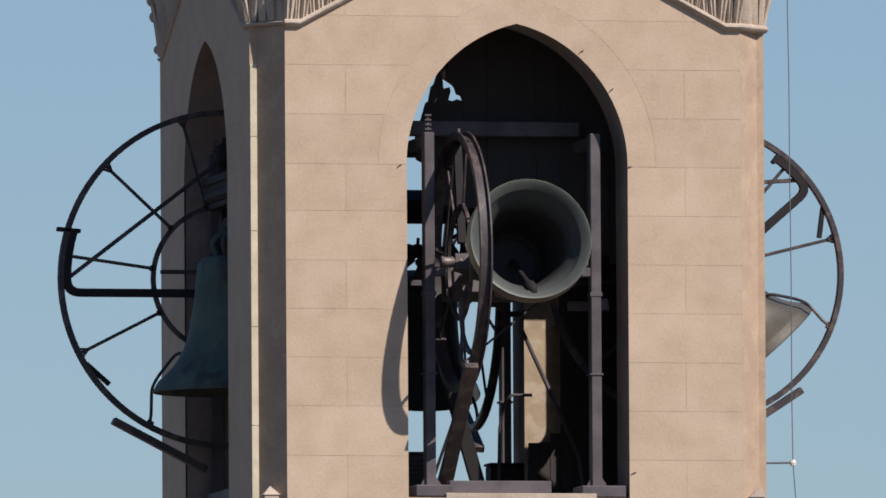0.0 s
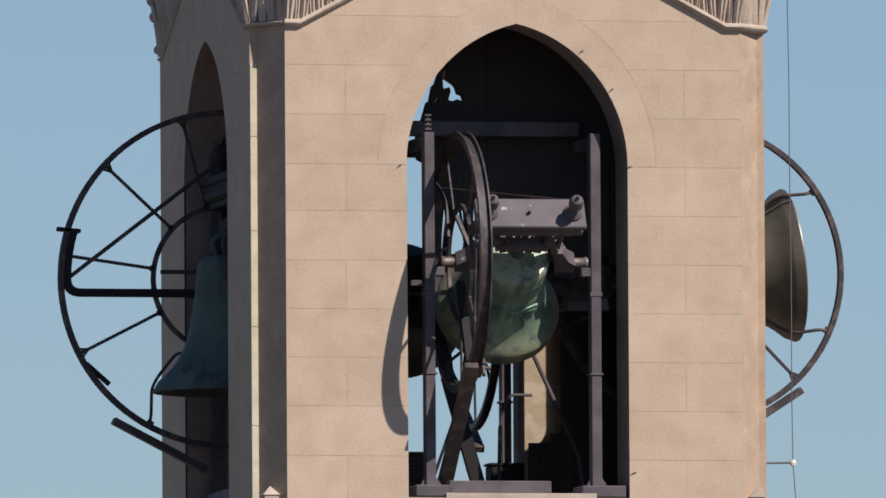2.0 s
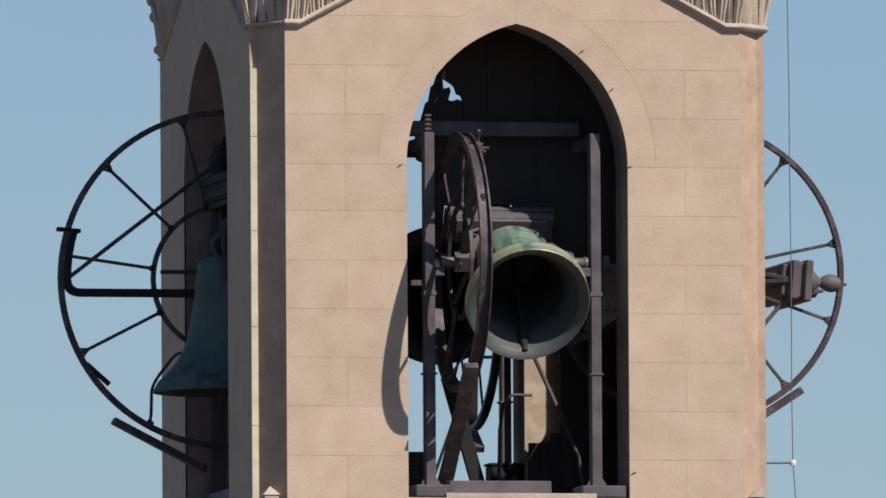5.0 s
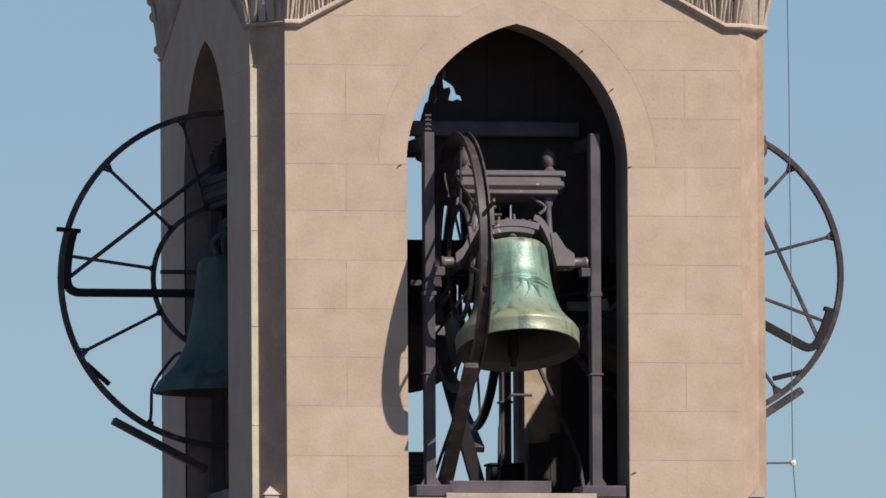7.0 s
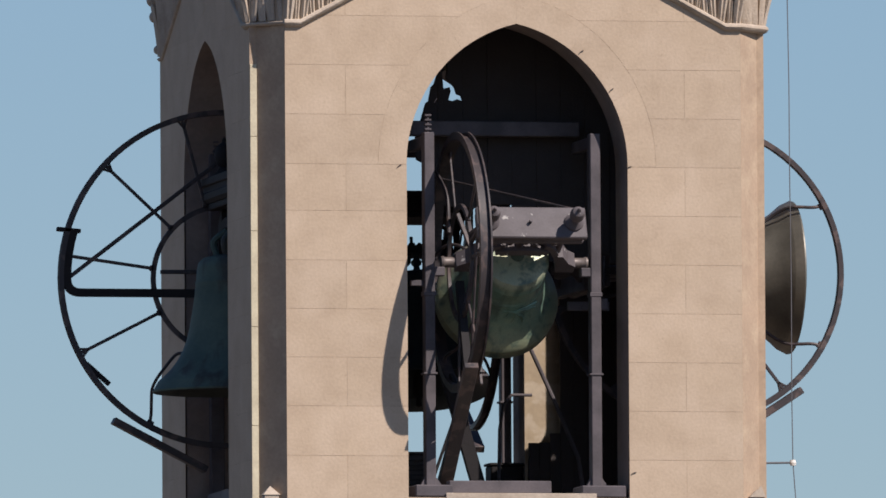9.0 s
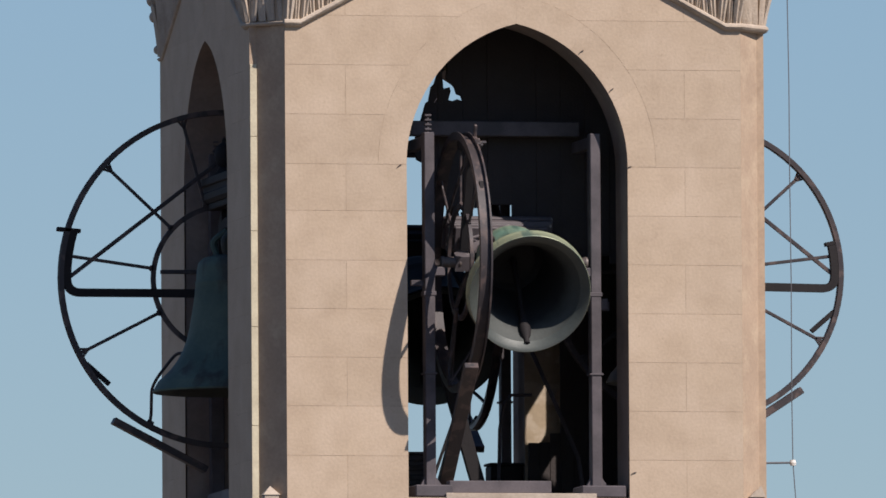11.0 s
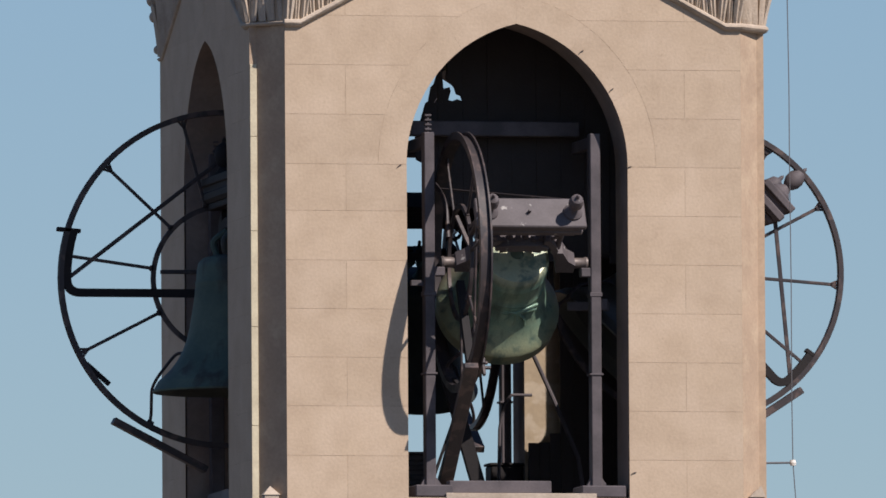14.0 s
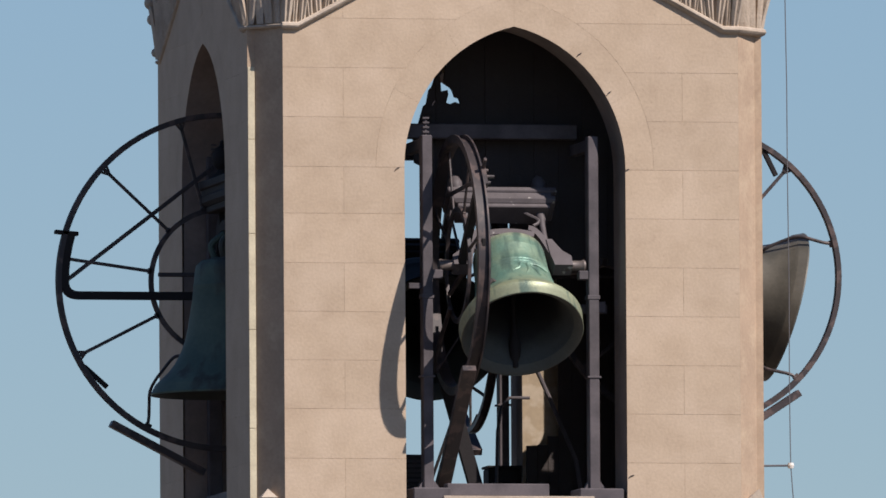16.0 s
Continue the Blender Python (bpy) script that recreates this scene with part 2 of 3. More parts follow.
def blocks(wall, top):
    """The squared stones of one face, cut to the arch, and its ring of voussoirs."""
    gap = 0.0012
    GROW = 0.205

    def stone(outline):
        bm = prism(outline, 0.0, 0.012)
        part("stone_block", bm, STONE, wall)

    rows = [Z0 - COURSE * k for k in range(-4, 10)]
    SLIP = [0, 0, 0, 0, -0.004, -0.008, -0.014, 0.002, -0.002, 0, 0.003, 0.005, 0, 0, 0, 0]
    for k, zt in enumerate(rows):
        cut = [0.436, 2.891] if k % 2 == 0 else []
        for side in (-1, 1):
            drop = [(SLIP[k], SLIP[k + 1]), (-0.021, -0.021)][side > 0]
            z1, z0 = min(zt + drop[0], top) - gap, max(zt - COURSE + drop[1], SILL - 0.6) + gap
            def edge(z):
                if z <= SPRING:
                    return C + side * HALF
                return C + side * (arch_half(z, GROW) + gap)
            zs = [z0 + (z1 - z0) * i / 8 for i in range(9)]
            if z1 - z0 < 0.02:
                continue
            if z0 < SPRING < z1:
                zs = sorted(zs + [SPRING - 1e-4, SPRING + 1e-4])
            far = 0.0 if side < 0 else W
            split = [c for c in cut if (c - C) * side > 0]
            inner = [(edge(z), z) for z in zs]
            near = [p[0] for p in inner]
            if max(abs(v - C) for v in near) < 0.01:
                if side < 0:
                    continue
            start = split[0] if split else far
            a, b = start + (gap * -side if split else 0), inner
            stone([(a, z0)] + b + [(a, z1)])
            if split:
                s2 = split[0] + gap * side
                stone([(far, z0), (s2, z0), (s2, z1), (far, z1)])
    # voussoirs
    cuts = [0.0, 0.34, 0.68, 1.0]
    for side in (-1, 1):
        def arc(f, grow):
            rho, half = RHO + grow, HALF + grow
            full = math.acos((rho - half) / rho)
            a = full * f
            return (C + side * (rho * math.cos(a) - (rho - half)), SPRING + rho * math.sin(a))
        for f0, f1 in zip(cuts, cuts[1:]):
            f0, f1 = f0 + 0.0003, f1 - 0.0003
            fs = [f0 + (f1 - f0) * i / 6 for i in range(7)]
            stone([arc(f, 0.001) for f in fs] + [arc(f, GROW - 0.0004) for f in reversed(fs)])


FRONT = Matrix.Identity(4)
LEFT = Matrix.Translation((-A, A + W, 0)) @ pose(0, 0, 0, 0, 0, -90)
RIGHT = Matrix.Translation((W + A, A, 0)) @ pose(0, 0, 0, 0, 0, 90)
BACK = Matrix.Translation((W, W + 2 * A, 0)) @ pose(0, 0, 0, 0, 0, 180)
wall_south = wall_core("wall_south", FRONT, "sunlit beige stone belfry wall with a pointed opening")
wall_west = wall_core("wall_west", LEFT, "shaded beige stone belfry wall with a pointed opening")
wall_east = wall_core("wall_east", RIGHT, "beige stone belfry wall with a pointed opening")
wall_north = wall_core("wall_north", BACK, "plain rear belfry wall with a pointed opening")


def capital(ob, mirrored=False, plain=False):
    """A ledge along the corner's chamfer that climbs both walls, with carved leaves above it."""
    LED = 14.595
    path = [(0.95, 0.0, LED + 0.46), (0.72, 0.0, LED + 0.33), (0.40, 0.0, LED + 0.156), (0.11, 0.0, LED), (0.0, 0.0, LED), (0.0, 0.0, LED), (-A, A, LED), (-A, A, LED), (-A, A + 0.11, LED),
            (-A, A + 0.40, LED + 0.156), (-A, A + 0.72, LED + 0.33), (-A, A + 0.95, LED + 0.46)]
    outs = [(0, -1), (0, -1), (0, -1), (0, -1), (-0.2, -1), (-0.7, -0.66), (-0.72, -0.64), (-1, -0.2), (-1, 0), (-1, 0), (-1, 0), (-1, 0)]
    if mirrored:
        path = [(y - A, A + x, z) for x, y, z in path]
        outs = [(b, a) for a, b in outs]
    prof = [(-0.01, -0.03), (0.012, -0.028), (0.03, -0.018), (0.04, 0.0), (0.036, 0.016), (0.024, 0.026), (-0.01, 0.028)]
    bm = bmesh.new()
    rows = []
    for i, ((x, y, z), (ox, oy)) in enumerate(zip(path, outs)):
        g = 0.5 if plain or (5 <= i <= 7 and not mirrored) else 1.0
        rows.append([bm.verts.new((x + ox * d * g, y + oy * d * g, z + h * g)) for d, h in prof])
    for a, b in zip(rows, rows[1:]):
        for i in range(len(prof) - 1):
            bm.faces.new((a[i], a[i + 1], b[i + 1], b[i]))
    led = part("capital_ledge", bm, CARVED, ob, "pale rounded stone ledge", smooth=True)
    rng = random.Random(5)
    for j, (p, q) in enumerate(zip(path, path[1:])):
        p, q = Vector(p), Vector(q)
        o0, o1 = Vector((*outs[j], 0)), Vector((*outs[j + 1], 0))
        count = round((q - p).length / 0.07)
        for i in range(count):
            f = (i + 0.5) / count
            c = p.lerp(q, f)
            o = o0.lerp(o1, f).normalized()
            side = Vector((-o.y, o.x, 0))
            lean = side * rng.uniform(-0.05, 0.05)
            push = (rng.uniform(0.8, 1.5) if j != 5 else 0.2) * (0.45 if plain else 1.0)
            rib = 0.02 if j not in (4, 5, 6) or mirrored else 0.006
            leaf = bmesh.new()
            secs = []
            tall = 0.42 + rng.uniform(-0.04, 0.04)
            wid = 0.023 + rng.uniform(-0.006, 0.007)
            for t in (0.0, 0.25, 0.5, 0.75, 0.92, 1.0):
                out = 0.004 + 0.085 * t * t + 0.012 * math.sin(t * 3)
                mid = c + o * out * push + lean * t + Vector((0, 0, 0.02 + tall * t))
                w = wid * (1.0 + 0.5 * math.sin(t * 2.6)) * (0.55 if t == 1.0 else 1.0)
                secs.append([leaf.verts.new(mid + side * w), leaf.verts.new(mid + side * w * 0.45 + o * rib), leaf.verts.new(mid + o * 0.006),
                             leaf.verts.new(mid - side * w * 0.45 + o * rib), leaf.verts.new(mid - side * w), leaf.verts.new(mid - o * 0.05)])
            for a, b in zip(secs, secs[1:]):
                for k in range(6):
                    leaf.faces.new((a[k], a[(k + 1) % 6], b[(k + 1) % 6], b[k]))
            leaf.faces.new(secs[0])
            leaf.faces.new(secs[-1][::-1])
            part("carved_leaf", leaf, CARVED, led)


def corner(m, mirrored=False, plain=False):
    """A chamfered corner between two walls, ending in a small gabled stop at its foot."""
    bm = bmesh.new()
    outline = [(-0.0005, 0.001), (-0.163, 0.205), (-A, 0.205), (-A, A - 0.0005), (-0.0005, A - 0.0005)]
    if mirrored:
        outline = [(y - A, A + x) for x, y in outline]
    lo = [bm.verts.new((x, y, SILL - 0.45)) for x, y in outline]
    hi = [bm.verts.new((x, y, 14.60)) for x, y in outline]
    for i in range(len(outline)):
        j = (i + 1) % len(outline)
        bm.faces.new((lo[i], lo[j], hi[j], hi[i]))
    bm.faces.new(hi)
    bm.faces.new(lo[::-1])
    ob = part("corner_pier", bm, PIER_STONE, )
    ob.matrix_basis = m
    if not mirrored and not plain:
        for z0, z1 in ((SILL - 0.45, 11.75), (11.753, 12.45), (12.453, 13.13), (13.133, 13.80), (13.803, 14.315)):
            part("fillet_stone", box(-A + 0.001, -0.1635, 0.198, 0.2045, z0, z1, 0.002), PALE, ob, "pale yellow limestone fillet")
    tagged(ob, "beige stone tower corner with a chamfer and narrow fillet", "corner pier", kind="structure")
    base = box(-A, 0.0, 0.0, A, SILL - 0.6, SILL - 0.45, 0.008)
    part("corner_base", base, STONE, ob)
    c = Vector((-A * 0.5, A * 0.36, 0))
    if mirrored:
        c = Vector((c.y - A, A + c.x, 0))
    stop = box(c.x - 0.052, c.x + 0.052, c.y - 0.052, c.y + 0.052, SILL - 0.46, SILL - 0.035, 0.004)
    tipv = stop.verts.new((c.x - 0.055, c.y - 0.03, SILL + 0.045) if mirrored else (c.x, c.y + 0.01, SILL + 0.03))
    ringv = [stop.verts.new((c.x + dx, c.y + dy, SILL - 0.036)) for dx, dy in ((-0.06, -0.06), (0.06, -0.06), (0.06, 0.06), (-0.06, 0.06))]
    for i in range(4):
        stop.faces.new((ringv[i], ringv[(i + 1) % 4], tipv))
    stop.faces.new(ringv[::-1])
    part("chamfer_stop", stop, CARVED, ob, "pale weathered stone stop")
    upper = bmesh.new()
    lo = [upper.verts.new((x, y, 14.60)) for x, y in outline]
    hi = [upper.verts.new((v.co.x, v.co.y, TOP)) for v in lo]
    for i in range(len(lo)):
        j = (i + 1) % len(lo)
        upper.faces.new((lo[i], lo[j], hi[j], hi[i]))
    upper.faces.new(lo[::-1])
    upper.faces.new(hi)
    part("upper_corner", upper, STONE, ob)
    capital(ob, mirrored, plain)
    return ob


CORNERS = [FRONT, LEFT, RIGHT, BACK]
for i, cm in enumerate(CORNERS):
    pier = corner(cm, i == 2, i in (1, 3))
    if i == 1:
        for x, z, size in ((-0.20, 15.02, 0.05), (-0.185, 14.90, 0.045), (-0.165, 14.66, 0.034)):
            drop = lathe([(0.0, -1.0), (0.5, -0.87), (0.87, -0.5), (1.0, 0.0), (0.87, 0.5), (0.5, 0.87), (0.0, 1.0)], 16, None,
                         cm.inverted() @ Matrix.Translation((x - 0.025, W + 2 * A - 0.02, z + 0.02)) @ Matrix.Scale(size, 4))
            part("carved_boss", drop, CARVED, pier, smooth=True)

# small iron cramps rusting out of the joints round the opening
for x, z, lean in ((2.146, 14.409, 0.6), (2.361, 14.138, 0.7), (2.485, 13.588, 0.5), (0.823, 13.587, 0.6), (1.088, 14.054, 1.0), (2.506, 11.417, 0.4)):
    u = Vector((math.cos(lean), 0, math.sin(lean)))
    p = Vector((x, -0.006, z))
    part("iron_cramp", rod([p - u * 0.020, p - u * 0.003 + Vector((0, 0, 0.004)), p + u * 0.018], 0.003, 6), RUST, wall_south)

tagged(part("sill", box(C - HALF + 0.27, C + HALF - 0.24, -0.004, T, SILL - 0.07, SILL - 0.018, 0.003), CARVED), "worn pale stone sill of the belfry opening", "sill", kind="structure")
shaft = box(-A, W + A, 0.0, W + 2 * A, -0.2, SILL - 0.6, 0.01)
tagged(part("tower_shaft", shaft, STONE), "plain beige stone tower shaft below the belfry", "tower", kind="structure")
tagged(part("floor", box(T - A, W + A - T, T, W + 2 * A - T, SILL - 0.595, SILL - 0.3, 0), DARK_INNER), "dusty stone belfry floor", "floor", kind="structure")
tagged(part("ceiling", box(T - A, W + A - T, T, W + 2 * A - T, 14.84, 14.92, 0), WOOD), "dark timber belfry ceiling", "ceiling", kind="structure")
tagged(part("roof", box(-A - 0.02, W + A + 0.02, -0.02, W + 2 * A + 0.02, TOP, TOP + 0.25, 0), STONE), "plain stone slab closing the tower above", "roof", kind="structure")
bm = bmesh.new()
ring = [bm.verts.new((2500 * math.cos(a * math.pi / 24), 2500 * math.sin(a * math.pi / 24), 0)) for a in range(48)]
bm.faces.new(ring)
tagged(part("ground", bm, EARTH), "dry reddish ground round the tower", "ground", kind="structure")


# ---- bells ----
def bell_body(r, h, waist=1.0, rimmed=False):
    """Outer and inner surface of a bell, lip at z = 0, for a mouth of radius r and a height h to the shoulder."""
    outer = [(1.0, 0.0), (1.005, 0.012), (0.985, 0.035), (0.955, 0.075), (0.945, 0.085), (0.90, 0.115), (0.83, 0.165), (0.765, 0.225), (0.71, 0.30), (0.665, 0.385),
             (0.635, 0.48), (0.612, 0.58), (0.592, 0.68), (0.578, 0.77), (0.581, 0.782), (0.581, 0.792), (0.572, 0.805), (0.565, 0.88), (0.55, 0.93), (0.50, 0.965), (0.40, 0.985), (0.0, 1.0)]
    inside = [(0.0, 0.93), (0.40, 0.92), (0.49, 0.87), (0.52, 0.75), (0.545, 0.6), (0.58, 0.45), (0.63, 0.32), (0.70, 0.22), (0.77, 0.14), (0.80, 0.085)]
    if rimmed:
        outer = [(0.985, 0.0), (0.993, 0.006), (0.994, 0.05), (0.996, 0.110), (1.004, 0.120), (1.003, 0.134), (0.985, 0.152), (0.955, 0.18), (0.905, 0.212), (0.845, 0.25), (0.785, 0.30), (0.73, 0.36),
                 (0.675, 0.45), (0.637, 0.54), (0.622, 0.585), (0.625, 0.59), (0.625, 0.60), (0.618, 0.606), (0.615, 0.616), (0.619, 0.622), (0.619, 0.632), (0.611, 0.638), (0.598, 0.72), (0.59, 0.82),
                 (0.591, 0.828), (0.591, 0.84), (0.586, 0.846), (0.583, 0.92), (0.565, 0.96), (0.52, 0.984), (0.40, 0.994), (0.0, 1.0)]
        inside = inside[:-2] + [(0.79, 0.14), (0.845, 0.06)]
    slim = lambda a: max(1 - (1 - a) * waist, 0.0) if a > 0 else 0.0
    shell = [(slim(a) * r, b * h) for a, b in outer]
    hollow = [(slim(a) * r, b * h) for a, b in inside]
    lip = [hollow[-1], (0.925 * r, 0.016 * h), (0.972 * r, 0.002 * h), (0.986 * r, 0.0)] if rimmed else [hollow[-1], (0.87 * r, 0.04 * h), (0.94 * r, 0.012 * h), (0.985 * r, 0.0)]
    return lathe(shell, 72), lathe(hollow, 72), lathe(lip, 72)


def ring_bm(x0, x1, r0, r1, n=96):
    return lathe([(r0, x0), (r1, x0), (r1, x1), (r0, x1)], n, None, AXIS_X, True)


def bell(name, m, r, h, drop, wheel_r, off, mats, label, group, rest=0.0, waist=1.0, rw=0.036, fl=0.036, spokes=(75, 43, 8, -27, 106, 145, 181, -142), rise=0.0, rimmed=False, clamp=211, lever_to=17):
    """A hung bell whose axle is the local x axis at its origin; outwards is -y."""
    body_mat, beam_mat = mats
    k = r / (0.441 if rimmed else 0.446)
    top = thing(name, m @ pose(0, 0, 0, rest, 0, 0), label, "bell", group)
    bm, bi, bl = bell_body(r, h, waist, rimmed)
    bl.transform(Matrix.Translation((0, 0, -drop)))
    bm.transform(Matrix.Translation((0, 0, -drop)))
    bi.transform(Matrix.Translation((0, 0, -drop)))
    if rimmed:
        for b in (bm, bi, bl):
            b.transform(Matrix.Translation((-0.016, 0, 0)))
    body = part("bell", bm, body_mat, top, smooth=True)
    part("inner_lip", bl, LIP, body, "grey-green lip coloured as if lit", smooth=True)
    part("bell_inside", bi, HOLLOW, body, "grey-brown bell interior with light and shade in its colour", smooth=True)
    sh = h - drop
    if rimmed:
        # cast relief on the waist: a winged ornament with hanging leaves
        rel = bmesh.new()
        at = lambda an, f, lift: Vector((math.sin(an) * (R_AT(f) * r + lift), -math.cos(an) * (R_AT(f) * r + lift), f * h - drop))
        R_AT = lambda f: 0.622 + max(0.585 - f, 0.0) * 0.40
        for path in [[(-0.75, 0.55), (-0.45, 0.585), (-0.15, 0.565), (0.1, 0.545)], [(-0.72, 0.52), (-0.4, 0.55), (-0.1, 0.535)], [(0.1, 0.545), (0.4, 0.58), (0.75, 0.55)], [(0.1, 0.53), (0.4, 0.545), (0.7, 0.51)],
                     [(-0.05, 0.55), (-0.12, 0.48), (-0.35, 0.42), (-0.4, 0.36)], [(0.1, 0.55), (0.12, 0.46), (0.02, 0.38)], [(0.15, 0.53), (0.32, 0.46), (0.36, 0.38)]]:
            rod(flowing([at(an, f, -0.008) for an, f in path]), 0.014, 8, rel)
        part("cast_relief", rel, body_mat, body, smooth=True)
    # crown loops
    for a in range(2 if rimmed else 6):
        an = a * math.pi / 3 + 0.3
        q = [(0.10 * k * math.cos(an), 0.10 * k * math.sin(an), sh - 0.02), (0.12 * k * math.cos(an), 0.12 * k * math.sin(an), sh + 0.06 * k),
             (0.05 * k * math.cos(an), 0.05 * k * math.sin(an), sh + 0.12 * k)]
        part("crown_loop", rod(flowing(q), 0.018 * k, 8), TEAL, body, smooth=True)
    # yoke
    bt = rise or 0.66 * k
    hx = 0.395 * k
    yoke = part("yoke", box(-hx * 0.92, hx * 0.92, -0.105 * k, 0.105 * k, bt - 0.135 * k, bt - 0.03 * k, 0.012), beam_mat, top, "dark cast-iron moulded counterweight beam")
    part("cap_plate", box(-hx, hx, -0.12 * k, 0.12 * k, bt - 0.045 * k, bt, 0.008), beam_mat, yoke)
    part("lower_moulding", box(-hx * 0.97, hx * 0.97, -0.115 * k, 0.115 * k, bt - 0.125 * k, bt - 0.075 * k, 0.012), beam_mat, yoke)
    part("soffit", box(-hx * 0.85, hx * 0.85, -0.09 * k, 0.09 * k, bt - 0.17 * k, bt - 0.134 * k, 0.006), beam_mat, yoke)
    fin = [(0.0, 0.165), (0.012, 0.155), (0.016, 0.14), (0.045, 0.128), (0.06, 0.10), (0.058, 0.075), (0.04, 0.053), (0.026, 0.046), (0.03, 0.04), (0.045, 0.026), (0.068, 0.012), (0.07, 0.0), (0.0, 0.0)]
    for s in (-1, 1):
        fm = Matrix.Translation((s * hx * 0.77, 0, bt))
        part("finial", lathe([(a * (0.88 if b > 0.05 else 1.0) * k, b * 1.38 * k) for a, b in fin], 24, None, fm), beam_mat, yoke, smooth=True)
    part("lifting_eye", rod([(-0.01, 0, bt), (-0.01, 0, bt + 0.035 * k)], 0.012 * k, 8), beam_mat, yoke)
    # arms, crossbar and braces
    for s in (-1, 1):
        pl = [(s * 0.30 * k, -0.04), (s * 0.43 * k, -0.04), (s * 0.43 * k, 0.05 * k), (s * 0.37 * k, 0.10 * k), (s * 0.31 * k, 0.21 * k), (s * 0.27 * k, 0.21 * k), (s * 0.28 * k, 0.06 * k)]
        part("side_casting", prism(pl, -0.055 * k, 0.055 * k), beam_mat, top)
        part("column", lathe([(0.0, 0.14), (0.034, 0.14), (0.034, 0.17), (0.024, 0.18), (0.02, 0.30), (0.024, 0.42), (0.036, 0.44), (0.036, 0.50), (0.0, 0.50)], 16, None,
             Matrix.Translation((s * 0.275 * k, 0, 0)) @ Matrix.Scale(k, 4)), beam_mat, top, smooth=True)
        st = [(s * (0.16 + 0.14 * u) * k, 0, (0.33 - 0.26 * u * u) * k) for u in [i / 6 for i in range(7)]]
        part("curved_strap", strip(flowing(st, 2), 0.09 * k, 0.045 * k, (0, 1, 0)), beam_mat, top)
        cur = [(s * (0.20 + 0.05 * math.sin(u * 5)) * k, -0.03, (0.36 + 0.15 * u) * k) for u in [i / 6 for i in range(7)]]
        part("scroll", rod(cur, 0.012 * k, 6), beam_mat, top, smooth=True)
        gm = Matrix.Translation((0, 0, 0)) @ AXIS_X
        a, b = (0.385 * k, 0.53 * k) if s > 0 else (-0.53 * k, -0.385 * k)
        part("gudgeon", lathe([(0.0, a), (0.042 * k, a), (0.045 * k, a * 0.9 + b * 0.1), (0.038 * k, a * 0.8 + b * 0.2), (0.038 * k, a * 0.2 + b * 0.8), (0.046 * k, a * 0.1 + b * 0.9), (0.042 * k, b), (0.0, b)], 20, None, AXIS_X), STEEL, top, "worn steel axle stub", smooth=True)
    sag = 0.85 if rimmed else 1.1
    arcs = [((-0.19 + 0.38 * i / 10) * k, 0, (0.285 - sag * (-0.19 + 0.38 * i / 10) ** 2) * k) for i in range(11)]
    cross = strip(arcs, 0.11 * k, 0.05 * k, (0, 1, 0))
    if rimmed:
        strip([(x, 0, z - 0.045 * k) for x, y, z in arcs[1:-1]], 0.095 * k, 0.042 * k, (0, 1, 0), cross)
    else:
        strip([(x, 0, z - 0.025 * k) for x, y, z in arcs[1:-1]], 0.125 * k, 0.012 * k, (0, 1, 0), cross)
    bar_ob = part("crossbar", cross, beam_mat, top, "arched iron strap over the bell crown")
    for i in range(6):
        x = (-0.14 + 0.056 * i) * k
        zb = (0.285 - sag * (x / k) ** 2) * k
        tall = (0.05, 0.075, 0.055, 0.09, 0.05, 0.065)[i] * k
        nut = rod([(x, 0.02 * (i % 2), zb), (x, 0.02 * (i % 2), zb + tall)], 0.011 * k, 8)
        box(x - 0.02 * k, x + 0.02 * k, 0.02 * (i % 2) - 0.02 * k, 0.02 * (i % 2) + 0.02 * k, zb + 0.02 * k, zb + 0.045 * k, 0.003, nut)
        part("bolt", nut, beam_mat, bar_ob)
    part("crown_pin", lathe([(0.05 * k, sh), (0.03 * k, sh + 0.03), (0.020 * k, 0.17 * k), (0.020 * k, 0.18 * k), (0.034 * k, 0.195 * k), (0.034 * k, 0.215 * k), (0.016 * k, 0.235 * k), (0.016 * k, 0.27 * k), (0.0, 0.27 * k)], 14), TEAL, body, smooth=True)
    # wheel
    wheel = part("wheel", ring_bm(off - 0.5 * rw, off + 0.5 * rw, wheel_r - fl - 0.004, wheel_r - fl * 0.5), RUST, top, "spoked iron bell wheel with a rope groove", smooth=True)
    part("flange", ring_bm(off - 0.5 * rw - 0.012, off - 0.5 * rw, wheel_r - fl, wheel_r), RUST, wheel, smooth=True)
    part("flange", ring_bm(off + 0.5 * rw, off + 0.5 * rw + 0.012, wheel_r - fl, wheel_r), RUST, wheel, smooth=True)
    ri = wheel_r * 0.43
    part("inner_ring", ring_bm(off - 0.012, off + 0.012, ri - 0.018, ri + 0.018, 64), RUST, wheel, smooth=True)
    for el in spokes:
        u = Vector((0, -math.cos(radians(el)), math.sin(radians(el))))
        hub = Vector((off, 0, 0))
        sp = bar(hub + u * ri, hub + u * (wheel_r - fl), 0.016, 0.024)
        v = Vector((0, -u.z, u.y))
        for sg in (-1, 1):
            bar(hub + u * (wheel_r - fl - 0.06), hub + u * (wheel_r - fl + 0.004) + v * 0.032 * sg, 0.016, 0.018, sp)
        bar(hub + u * ri, hub + u * (ri + 0.03), 0.024, 0.042, sp)
        part("spoke", sp, RUST, wheel)
    # lever: a heavy bar bent to follow the rim
    ro = wheel_r - fl - 0.026
    zl = -0.085 * wheel_r
    p2 = Vector((off, -ro * math.cos(radians(0.5)), ro * math.sin(radians(0.5))))
    p1, p0 = Vector((off, -ro * 1.005, zl)), Vector((off, -ro * 0.91, zl))
